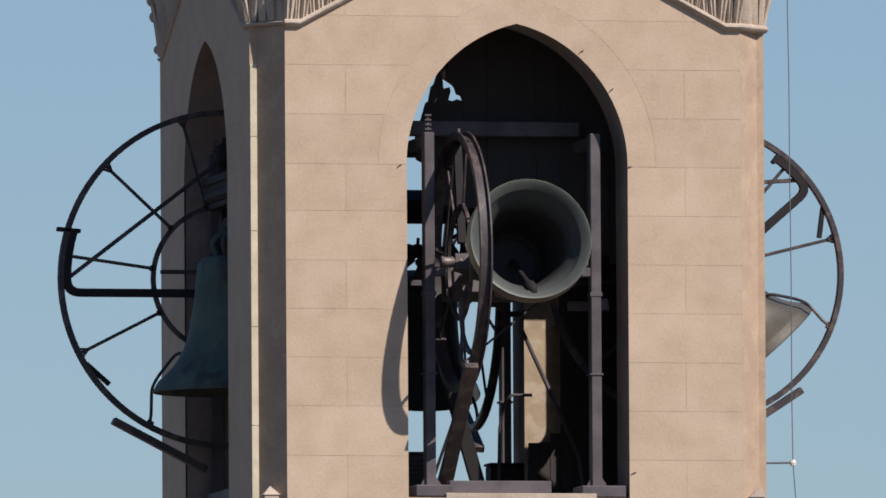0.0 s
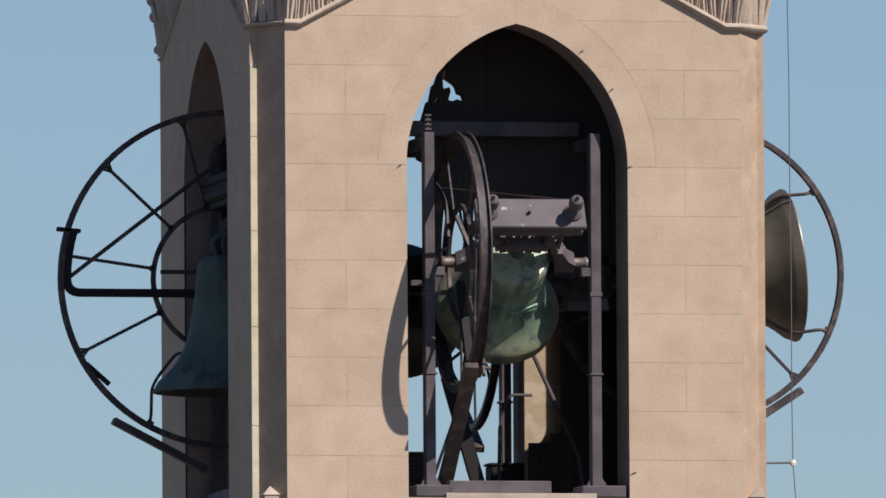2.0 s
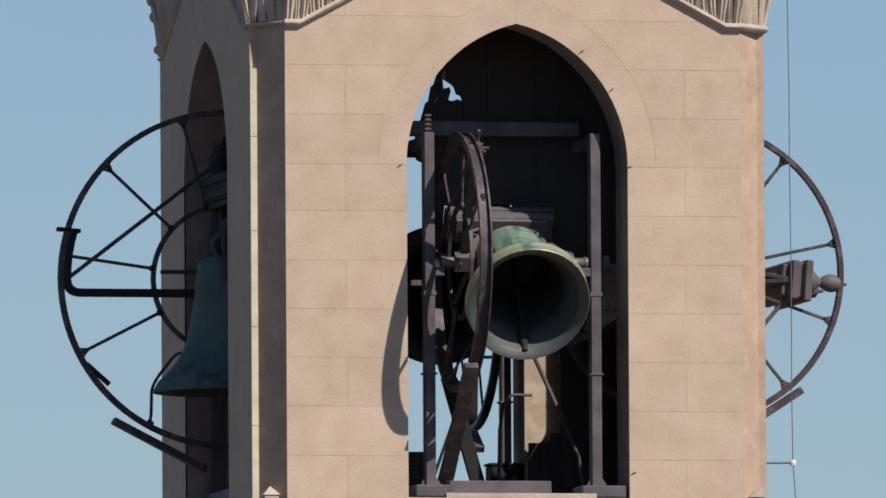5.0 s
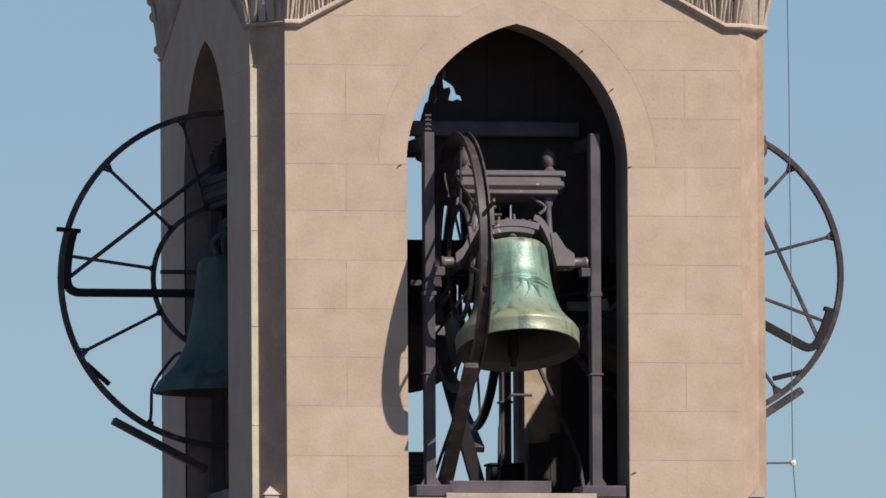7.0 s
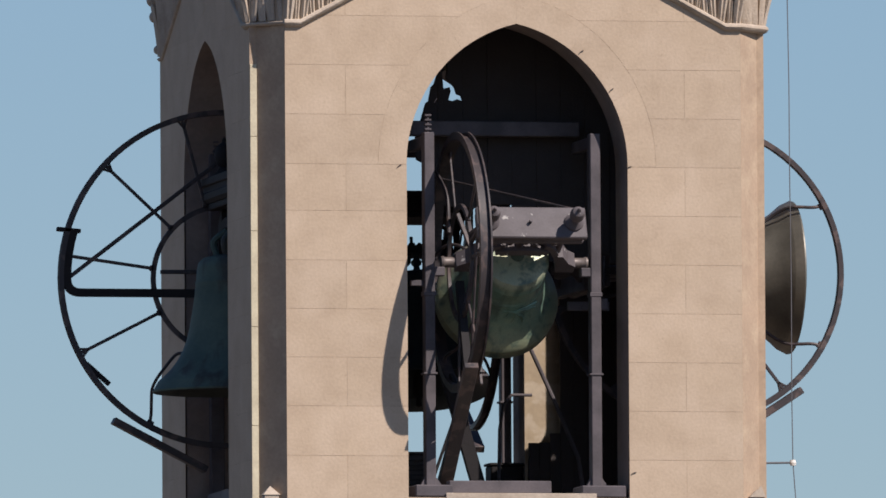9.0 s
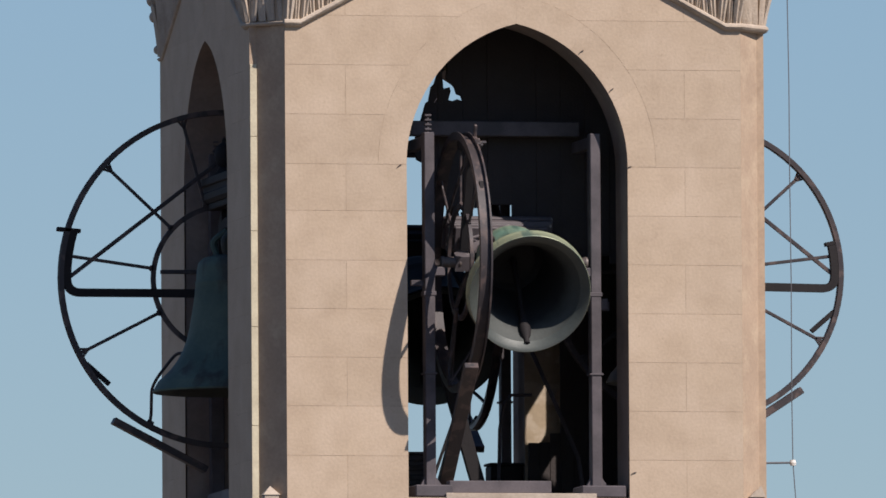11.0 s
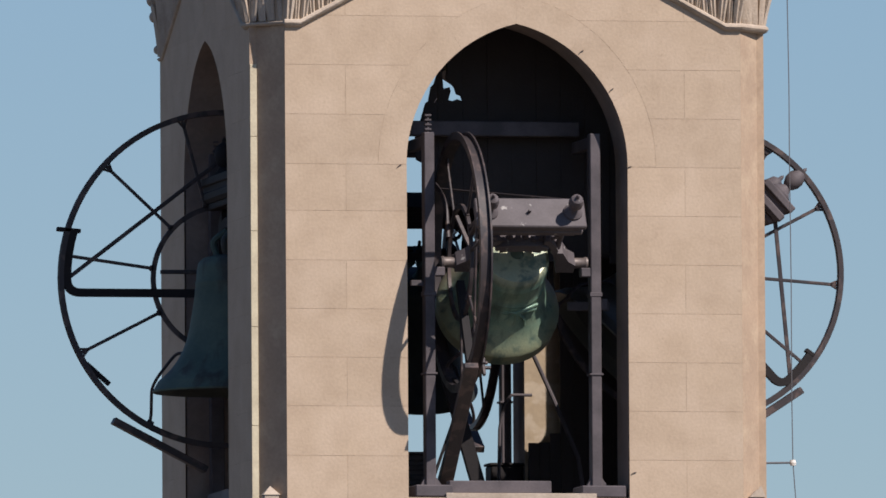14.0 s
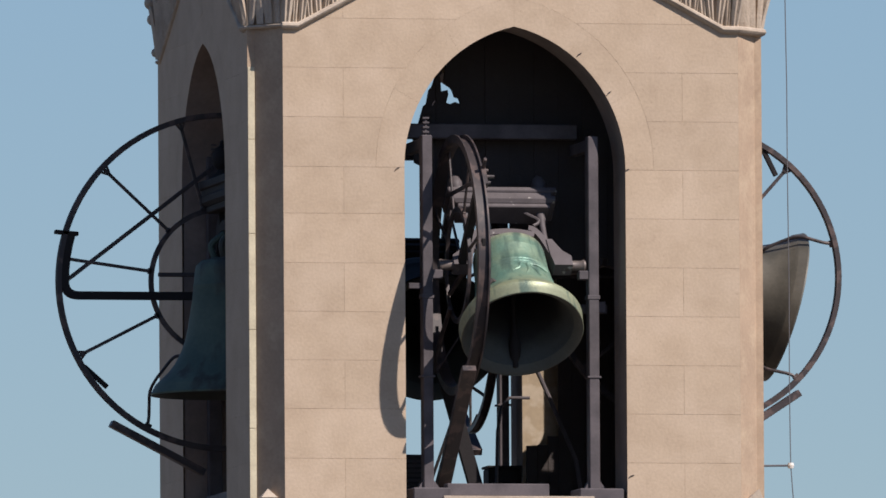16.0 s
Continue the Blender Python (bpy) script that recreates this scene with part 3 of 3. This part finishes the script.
    bend = [p0 * (1 - u) ** 2 + p1 * 2 * u * (1 - u) + p2 * u * u for u in [i / 8 for i in range(9)]]
    arcs = [Vector((off, -ro * math.cos(radians(a)), ro * math.sin(radians(a)))) for a in (lever_to * 0.25, lever_to * 0.5, lever_to * 0.75, lever_to)]
    lev = strip([Vector((off, -0.12, zl)), Vector((off, -0.5 * wheel_r, zl))] + bend + arcs, 0.055, 0.058, (1, 0, 0))
    tip = arcs[-1]
    bar(tip + Vector((0, 0.05, 0)), tip + Vector((0, -0.12 if wheel_r > 1.1 else -0.02, 0.015)), 0.06, 0.03, lev)
    part("lever", lev, BLACK_AND_SHADED, wheel, "heavy bent iron lever bar")
    # long brace and rope clamp
    part("diagonal_stay", bar((off, -0.93 * wheel_r, 0.01), (off, -0.05 * wheel_r, 0.68 * wheel_r), 0.014, 0.03), RUST, wheel)
    an = radians(clamp)
    p0 = Vector((off, (wheel_r - 0.03) * math.cos(an), (wheel_r - 0.03) * math.sin(an)))
    part("rope_clamp", bar(p0, p0 + Vector((0, 0.17, -0.15)), 0.03, 0.035), BLACK_AND_SHADED, wheel)
    for s in (-1, 1):
        part("wheel_bracket", bar((off, s * 0.03, ri), (-hx * 0.9, 0, bt - 0.08 * k), 0.03, 0.03), RUST, wheel)
        part("wheel_bracket", bar((off, s * ri * 0.9, 0.05), (-0.30 * k, s * 0.03, 0.05), 0.03, 0.03), RUST, wheel)
    if fl > 0.05:
        # a bolted clamp where the rope ends on the rim
        u, v = Vector((0, -math.cos(radians(1)), math.sin(radians(1)))), Vector((0, math.sin(radians(1)), math.cos(radians(1))))
        at = Vector((off + 0.5 * rw + 0.02, 0, 0)) + u * (wheel_r - 0.03)
        shoe = bar(at - v * 0.09, at + v * 0.10, 0.03, 0.05)
        bar(at + v * 0.07, at + v * 0.07 + u * 0.11, 0.022, 0.03, shoe)
        for d in (-0.06, 0.0, 0.06):
            rod([at + v * d, at + v * d + Vector((0.035 if d else 0.07, 0, 0))], 0.013, 8, shoe)
        part("rope_shoe", shoe, RUST, wheel, "rusty bolted rope clamp")
        part("wheel_bracket", rod(flowing([(off - 0.06, 0.84, -0.26), (off - 0.06, 0.74, -0.16), (off - 0.03, 0.55, -0.10), (off - 0.03, 0.30, -0.14)]), 0.016, 8), RUST, wheel, smooth=True)
        part("stay_rod", rod([(off - 0.06, 0.80, -0.27), (hx * 0.80, 0.11 * k, bt - 0.01)], 0.008, 8), RUST, wheel)
    # bent rods that stiffen the rim below the bell
    for sg, base in ((1, -62), (-1, -119)):
        rr = wheel_r - fl + 0.004
        e0 = Vector((off, -rr * math.cos(radians(base)), rr * math.sin(radians(base))))
        y, z = e0.y, e0.z
        hook = [(off, y, z), (off, y * 1.0 + 0.012 * sg, z * 0.93), (off + 0.02, y * 0.98, z * 0.84), (off + 0.05, y * 0.98, z * 0.76), (off + 0.09, y * 0.93, z * 0.69), (off + 0.12, y * 0.84, z * 0.62), (off + 0.14, y * 0.70, z * 0.53), (off + 0.19, y * 0.60, z * 0.52)]
        hk = rod(flowing(hook), 0.012, 8)
        bar(e0, e0 * 0.975 + Vector((off * 0.025, 0, 0)), 0.024, 0.05, hk)
        part("bent_stay", hk, RUST, wheel, smooth=True)
    # clapper, hung inside
    hang = sh - 0.14 * h
    cl = lathe([(0.0, 0.03), (0.025, 0.02), (0.022, -0.05), (0.018, -0.35 * h / 0.78), (0.024, -0.5 * h / 0.78), (0.042, -0.57 * h / 0.78), (0.044, -0.62 * h / 0.78), (0.035, -0.67 * h / 0.78),
                (0.02, -0.70 * h / 0.78), (0.022, -0.74 * h / 0.78), (0.0, -0.75 * h / 0.78)], 18)
    clap = part("clapper", cl, BLACK_AND_SHADED, top, "rusty iron clapper", smooth=True)
    clap.location = (0, 0, hang)
    return top, clap, hang


def bell_frame(m, label, k=1.0, depth=1.54, lift=0.92, guide=None, wheel_r=0.92, off=-0.39):
    """Steel posts on base plates that carry an axle at the local origin."""
    fr = thing("bell_frame", m, label, "bell frame", "steel bell frames")
    for x, w in ((-0.62, 0.074), (0.583, 0.075)):
        post = part("post", box(x * k - w / 2, x * k + w / 2, -0.05, 0.05, -depth - 0.03, lift, 0.006), IRON, fr)
        part("base_plate", box(x * k - 0.14, x * k + (0.13 if x < 0 else 0.18), -0.185, 0.14, -depth - 0.115, -depth - 0.03, 0.008), IRON, post)
        gus = [(x * k - 0.075, -depth - 0.03), (x * k + 0.085, -depth - 0.03), (x * k + w / 2, -depth + 0.035), (x * k - w / 2, -depth + 0.035)]
        part("gusset", prism(gus, -0.03, 0.03), IRON, post)
        part("joint_plate", box(x * k - 0.045, x * k + 0.045, -0.055, 0.055, -0.24, -0.21, 0.003), IRON, post)
        part("bearing", box(min(x, x * 0.82) * k, max(x, x * 0.82) * k, -0.043, 0.043, -0.10, -0.035, 0.006), IRON, post)
        part("joint_plate", box(x * k - 0.05, x * k + 0.05, -0.058, 0.058, -0.80, -0.785, 0.003), IRON, post)
        part("bracket_arm", box(x * k - 0.13, x * k - w / 2, -0.02, 0.02, -0.17, -0.13, 0.003) if x < 0 else box(x * k + w / 2, x * k + 0.10, 0.02, 0.05, -0.33, -0.25, 0.003), IRON, post)
        part("cross_tie", box(x * k - 0.03, x * k + 0.03, 0.05, 0.60, lift - 0.10, lift - 0.02, 0.004), IRON, post)
    part("jamb_plate", box(0.45 * k, 0.752, 0.28, 0.32, -0.32, -0.255, 0.003), IRON, fr)
    part("head_beam", box(-0.66 * k, 0.60 * k, 0.55, 0.67, lift + 0.02, lift + 0.125, 0.006), IRON, fr)
    screw = part("adjusting_screw", rod([(-0.62 * k, 0, lift), (-0.62 * k, 0, lift + 0.13)], 0.012, 8), IRON, fr)
    for i in range(4):
        part("nut", box(-0.62 * k - 0.024, -0.62 * k + 0.024, -0.02, 0.02, lift + 0.015 + 0.033 * i, lift + 0.03 + 0.033 * i, 0.003), IRON, screw)
    part("sill_beam", box(-0.50 * k, 0.24 * k, -0.10, 0.02, -depth - 0.085, -depth + 0.005, 0.006), IRON, fr)
    p, q = guide
    off -= 0.055
    part("rope_guide", bar((off, p[0] * wheel_r, p[1] * wheel_r), (off, q[0] * wheel_r, q[1] * wheel_r), 0.10, 0.05), RUST, fr, "flat iron guide bar under the wheel")
    return fr


FRONT_M = Matrix.Translation((1.69, 0.20, PIVOT))
LEFT_M = Matrix.Translation((0.01, 1.86, 12.925)) @ pose(0, 0, 0, 0, 0, -90)
RIGHT_M = Matrix.Translation((3.29, 1.86, 12.945)) @ pose(0, 0, 0, 0, 0, 90)
BACK_M = Matrix.Translation((1.685, W + 2 * A - 0.20, PIVOT)) @ pose(0, 0, 0, 0, 0, 180)

front_bell, front_clapper, front_hang = bell("swinging_bell", FRONT_M, 0.441, 0.785, 0.665, 0.925, -0.39, (PATINA, YOKE_IRON), "green patinated bronze bell swinging in a tower opening", "bells of the tower", rw=0.062, fl=0.056, spokes=(70, 20, -27, 112, 181), rimmed=True)
left_bell, left_clapper, left_hang = bell("hanging_bell", LEFT_M, 0.60, 1.0, 0.84, 1.216, -0.42, (TEAL, BLACK_AND_SHADED), "dark blue-green bronze bell hanging still in a tower opening", "bells of the tower", waist=1.22, rise=0.72)
right_bell, right_clapper, right_hang = bell("swinging_bell", RIGHT_M, 0.55, 0.91, 0.78, 1.085, -0.38, (BROWN, IRON), "brown bronze bell swinging out of a tower opening", "bells of the tower", rise=0.84, clamp=194, lever_to=12.5)
back_bell, back_clapper, back_hang = bell("swinging_bell", BACK_M, 0.50, 0.87, 0.745, 1.0, -0.40, (BACKLIT_BRONZE, BLACK_AND_SHADED), "bronze bell swinging in the rear opening, coloured dark as backlit", "bells of the tower")
bell_frame(FRONT_M, "grey painted steel bell frame with rusty joints", guide=((-0.68, -0.83), (0.33, -1.68)), wheel_r=0.925, depth=1.56)
bell_frame(LEFT_M, "dark steel bell frame in shade", 1.2, guide=((-0.67, -0.84), (-0.11, -1.13)), wheel_r=1.21, off=-0.42)
bell_frame(RIGHT_M, "grey steel bell frame in the side opening", 1.15, guide=((-0.716, -0.795), (-0.2, -1.13)), wheel_r=1.06, off=-0.38)
bell_frame(BACK_M, "dark steel bell frame in the rear opening", 1.03, guide=((-0.7, -0.8), (-0.1, -1.13)), wheel_r=1.0, off=-0.40)


# ---- ironwork and boards inside ----
def braces():
    """Crossed struts behind the front opening."""
    ob = thing("cross_brace", Matrix.Translation((1.5, 1.0, SILL - 0.3)), "crossed dark steel struts inside the belfry", "brace")
    z = SILL - 0.3
    part("strut", bar((-0.13, 0, 12.16 - z), (0.20, 0, 0), 0.10, 0.05), BLACK_AND_SHADED, ob)
    part("strut", bar((0.02, 0.06, 12.10 - z), (-0.28, 0.06, 0), 0.06, 0.04), BLACK_AND_SHADED, ob)
    part("tie_rod", rod([(-0.10, -0.05, 11.84 - z), (-0.24, -0.05, 11.45 - z), (-0.30, -0.05, 0)], 0.012, 8), BLACK_AND_SHADED, ob)
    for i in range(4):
        part("bolt", rod([(0.10 + 0.03 * i, -0.05, 0.42 - 0.06 * i), (0.10 + 0.03 * i, 0, 0.42 - 0.06 * i)], 0.012, 6), BLACK_AND_SHADED, ob)


def rear_brace():
    ob = thing("rear_brace", Matrix.Translation((2.5, 3.0, SILL - 0.3)), "thin dark steel rods near the rear wall", "brace")
    z = SILL - 0.3
    part("diagonal_rod", rod([(-0.16, 0, 12.62 - z), (0.07, 0, 12.12 - z), (0.25, 0, 11.70 - z), (0.36, 0, 0)], 0.016, 8), IRON, ob)
    part("hook_rod", rod([(-0.09, 0, 12.15 - z), (-0.24, 0, 12.15 - z), (-0.30, 0, 12.08 - z), (-0.33, 0, 11.9 - z), (-0.35, 0, 0)], 0.012, 8), IRON, ob)


def motor(x0, x1, y0, y1, z1, slats, mat=IRON):
    cx, cy = (x0 + x1) / 2, (y0 + y1) / 2
    ob = thing("motor_housing", Matrix.Translation((cx, cy, SILL - 0.3)), "dark metal bell motor housing with slatted side", "housing", "bell motor housings")
    hx, hy, hz = (x1 - x0) / 2, (y1 - y0) / 2, z1 - SILL + 0.3
    part("case", box(-hx, hx, -hy, hy, 0, hz, 0.01), mat, ob)
    part("lid", box(-hx - 0.01, hx + 0.01, -hy - 0.01, hy + 0.01, hz, hz + 0.02, 0.005), mat, ob)
    for i in range(slats):
        part("slat", box(-hx * 0.8, hx * 0.8, -hy - 0.012, -hy - 0.001, hz - 0.05 - 0.035 * i, hz - 0.035 - 0.035 * i, 0.002), RUST, ob)


def partition():
    """Dark panels added above the bell frame to black out the upper belfry."""
    ob = thing("blackout_partition", Matrix.Translation((1.30, 0.95, 13.72)), "added dark panels that black out the upper belfry above the bell frame", "partition")
    rng = random.Random(11)
    for i in range(9):
        x = 0.268 + i * 0.178
        low = (-0.36 if i < 2 else -0.74) + 0.02 * (i % 3)
        part("plank", box(x - 0.0895, x + 0.0895, -0.014 - 0.006 * (i % 2), 0.014, low + rng.uniform(-0.02, 0.02), 1.10, 0.003), WOOD, ob)
    # the jagged edge: a panel with a hole through it, and split pieces that lean off it
    part("broken_plank", prism([(0.0, -0.34), (0.178, -0.36), (0.178, 0.40), (0.14, 0.415), (0.10, 0.40), (0.075, 0.41), (0.0, 0.37)], -0.018, 0.012), WOOD, ob)
    part("broken_plank", prism([(0.0, 0.371), (0.076, 0.411), (0.092, 0.47), (0.085, 0.50), (0.04, 0.49), (0.03, 0.60), (0.045, 0.62), (0.03, 1.10), (0.0, 1.10)], -0.018, 0.012), WOOD, ob)
    part("broken_plank", prism([(0.178, 0.401), (0.178, 1.10), (0.062, 1.10), (0.07, 0.66), (0.058, 0.56), (0.09, 0.53), (0.118, 0.50), (0.135, 0.45), (0.165, 0.44)], -0.018, 0.012), WOOD, ob)
    part("broken_plank", prism([(-0.002, -0.30), (-0.002, 0.60), (-0.03, 0.52), (-0.05, 0.50), (-0.07, 0.40), (-0.09, 0.385), (-0.13, 0.25), (-0.17, 0.235), (-0.16, -0.02), (-0.10, -0.05), (-0.09, -0.28)], -0.014, 0.010), WOOD, ob)


def screen():
    """Dark boards on rails, added as the shade round the rear wall's sun patch."""
    ob = thing("shade_screen", Matrix.Translation((2.44, 3.27, SILL - 0.3)), "added dark boards standing in for shade on the rear wall", "screen")
    rng = random.Random(23)
    for i in range(8):
        x = 0.285 + 0.098 * i
        part("board", box(x - 0.0485, x + 0.0485, -0.012, 0.012, 0.0, 2.45 + rng.uniform(-0.05, 0.05), 0.003), WOOD, ob)
    for i in range(3):
        part("board", box(0.079 * i, 0.079 * i + 0.077, -0.012, 0.012, 0.0, (0.83, 0.835, 0.90)[i], 0.003), WOOD, ob)
    for z in (0.35, 1.6, 2.2):
        part("rail", box(0.24, 1.02, 0.0125, 0.05, z, z + 0.08, 0.003), WOOD, ob)


def beams():
    """Timber joists under the ceiling."""
    for i in range(5):
        y = 0.62 + i * 0.62
        ob = thing("ceiling_joist", Matrix.Translation((W / 2, y, 14.66)), "dark timber joist across the belfry", "joist", "joists of the belfry")
        part("beam", box(-W / 2 - A + T - 0.05, W / 2 + A - T + 0.05, -0.07, 0.07, 0, 0.18, 0.01), WOOD, ob)


braces()
rear_brace()
motor(1.56, 1.74, 3.42, 3.62, 11.74, 9)
motor(2.18, 2.42, 3.36, 3.56, 11.66, 0, BLACK_AND_SHADED)
partition()
screen()
beams()

# ---- cable ----
cable = thing("lightning_conductor", Matrix.Translation((3.514, 0.9, 11.55)), "thin grey conductor cable on a stand-off insulator beside the tower", "cable")
part("wire", rod([(0.44, 0, -1.0), (0.369, 0, -0.25), (0.351, 0, 0.0), (0.346, 0, 0.48), (0.348, 0, 1.29), (0.342, 0, 2.14), (0.342, 0, 2.71), (0.334, 0, 3.32), (0.325, 0, 4.2)], 0.0036, 6), CABLE, cable)
part("stand_off", rod([(0.0, 0, -0.006), (0.33, 0, 0.0)], 0.008, 6), CABLE, cable)
part("insulator", lathe([(0.0, -0.02), (0.02, -0.02), (0.025, 0.0), (0.02, 0.02), (0.0, 0.02)], 12, None, Matrix.Translation((0.351, 0, 0))), PORCELAIN, cable, "white porcelain insulator")


# ---- motions ----
FRONT_SWING = [(0.0, 101), (0.3, 92.5), (0.6, 73), (0.9, 50), (1.2, 17.5), (1.5, -12), (1.8, -42), (2.1, -70), (2.4, -89), (2.7, -96), (3.0, -95), (3.3, -86), (3.6, -67), (3.9, -39), (4.2, -9),
               (4.7, 38), (5.2, 71), (5.6, 82), (5.95, 81), (6.3, 70), (6.6, 52), (6.9, 27), (7.2, -3), (7.5, -30), (7.8, -53), (8.1, -70), (8.4, -79), (8.7, -78), (9.0, -68), (9.2, -57),
               (9.6, -27), (10.0, 9), (10.5, 47), (10.9, 65), (11.3, 68), (11.6, 63.5), (11.9, 50), (12.2, 30.5), (12.5, 9.5), (12.8, -10), (13.1, -27), (13.4, -43), (13.7, -57), (14.0, -61), (14.3, -55),
               (14.6, -42), (14.9, -23), (15.2, -3), (15.6, 19), (16.0, 39.5)]
RIGHT_SWING = [(0.0, 41), (0.3, 65), (0.6, 82), (0.9, 94.5), (1.2, 99.5), (1.5, 101.5), (1.8, 99.5), (2.1, 93.5), (2.4, 82), (2.7, 65), (3.0, 40), (3.3, 14), (3.6, -13), (4.0, -48), (4.2, -61),
               (4.5, -78), (4.9, -92), (5.35, -97), (5.8, -92), (6.3, -72), (6.6, -55), (7.0, -28), (7.5, 15), (8.0, 54), (8.4, 74), (8.7, 83.5), (9.0, 89.5), (9.2, 91),
               (9.6, 86), (10.0, 70.5), (10.4, 46), (10.8, 15), (11.3, -24), (11.6, -45), (11.9, -62), (12.2, -75), (12.5, -83), (12.8, -85), (13.1, -83), (13.4, -75), (13.7, -62), (14.0, -47.5), (14.3, -26),
               (14.6, -4), (14.9, 17), (15.2, 36), (15.6, 57), (16.0, 75)]
BACK_SWING = []
TURNS = [(-1.7, -99), (1.4, 97), (4.55, -93), (7.5, 83), (10.25, -79), (12.9, 76), (15.55, -70), (18.2, 65)]
for i in range(65):
    t = 0.25 * i
    for (t0, a0), (t1, a1) in zip(TURNS, TURNS[1:]):
        if t0 <= t < t1:
            wave = math.cos(math.pi * (t - t0) / (t1 - t0))
            BACK_SWING.append((t, (a0 + a1) / 2 + (a0 - a1) / 2 * math.copysign(abs(wave) ** 0.8, wave)))


def swing(top, clapper, m, hang, rows):
    walk(top, [(t, m @ pose(0, 0, 0, -a, 0, 0)) for t, a in rows])
    walk(clapper, [(t, pose(0, 0, hang, max(-31, min(31, a)), 0, 0)) for t, a in rows])


def motions():
    swing(front_bell, front_clapper, FRONT_M, front_hang, FRONT_SWING)
    swing(right_bell, right_clapper, RIGHT_M, right_hang, RIGHT_SWING)
    swing(back_bell, back_clapper, BACK_M, back_hang, BACK_SWING)


BLOCK_TOP = TOP
blocks(wall_south, BLOCK_TOP)
blocks(wall_west, BLOCK_TOP)
motions()
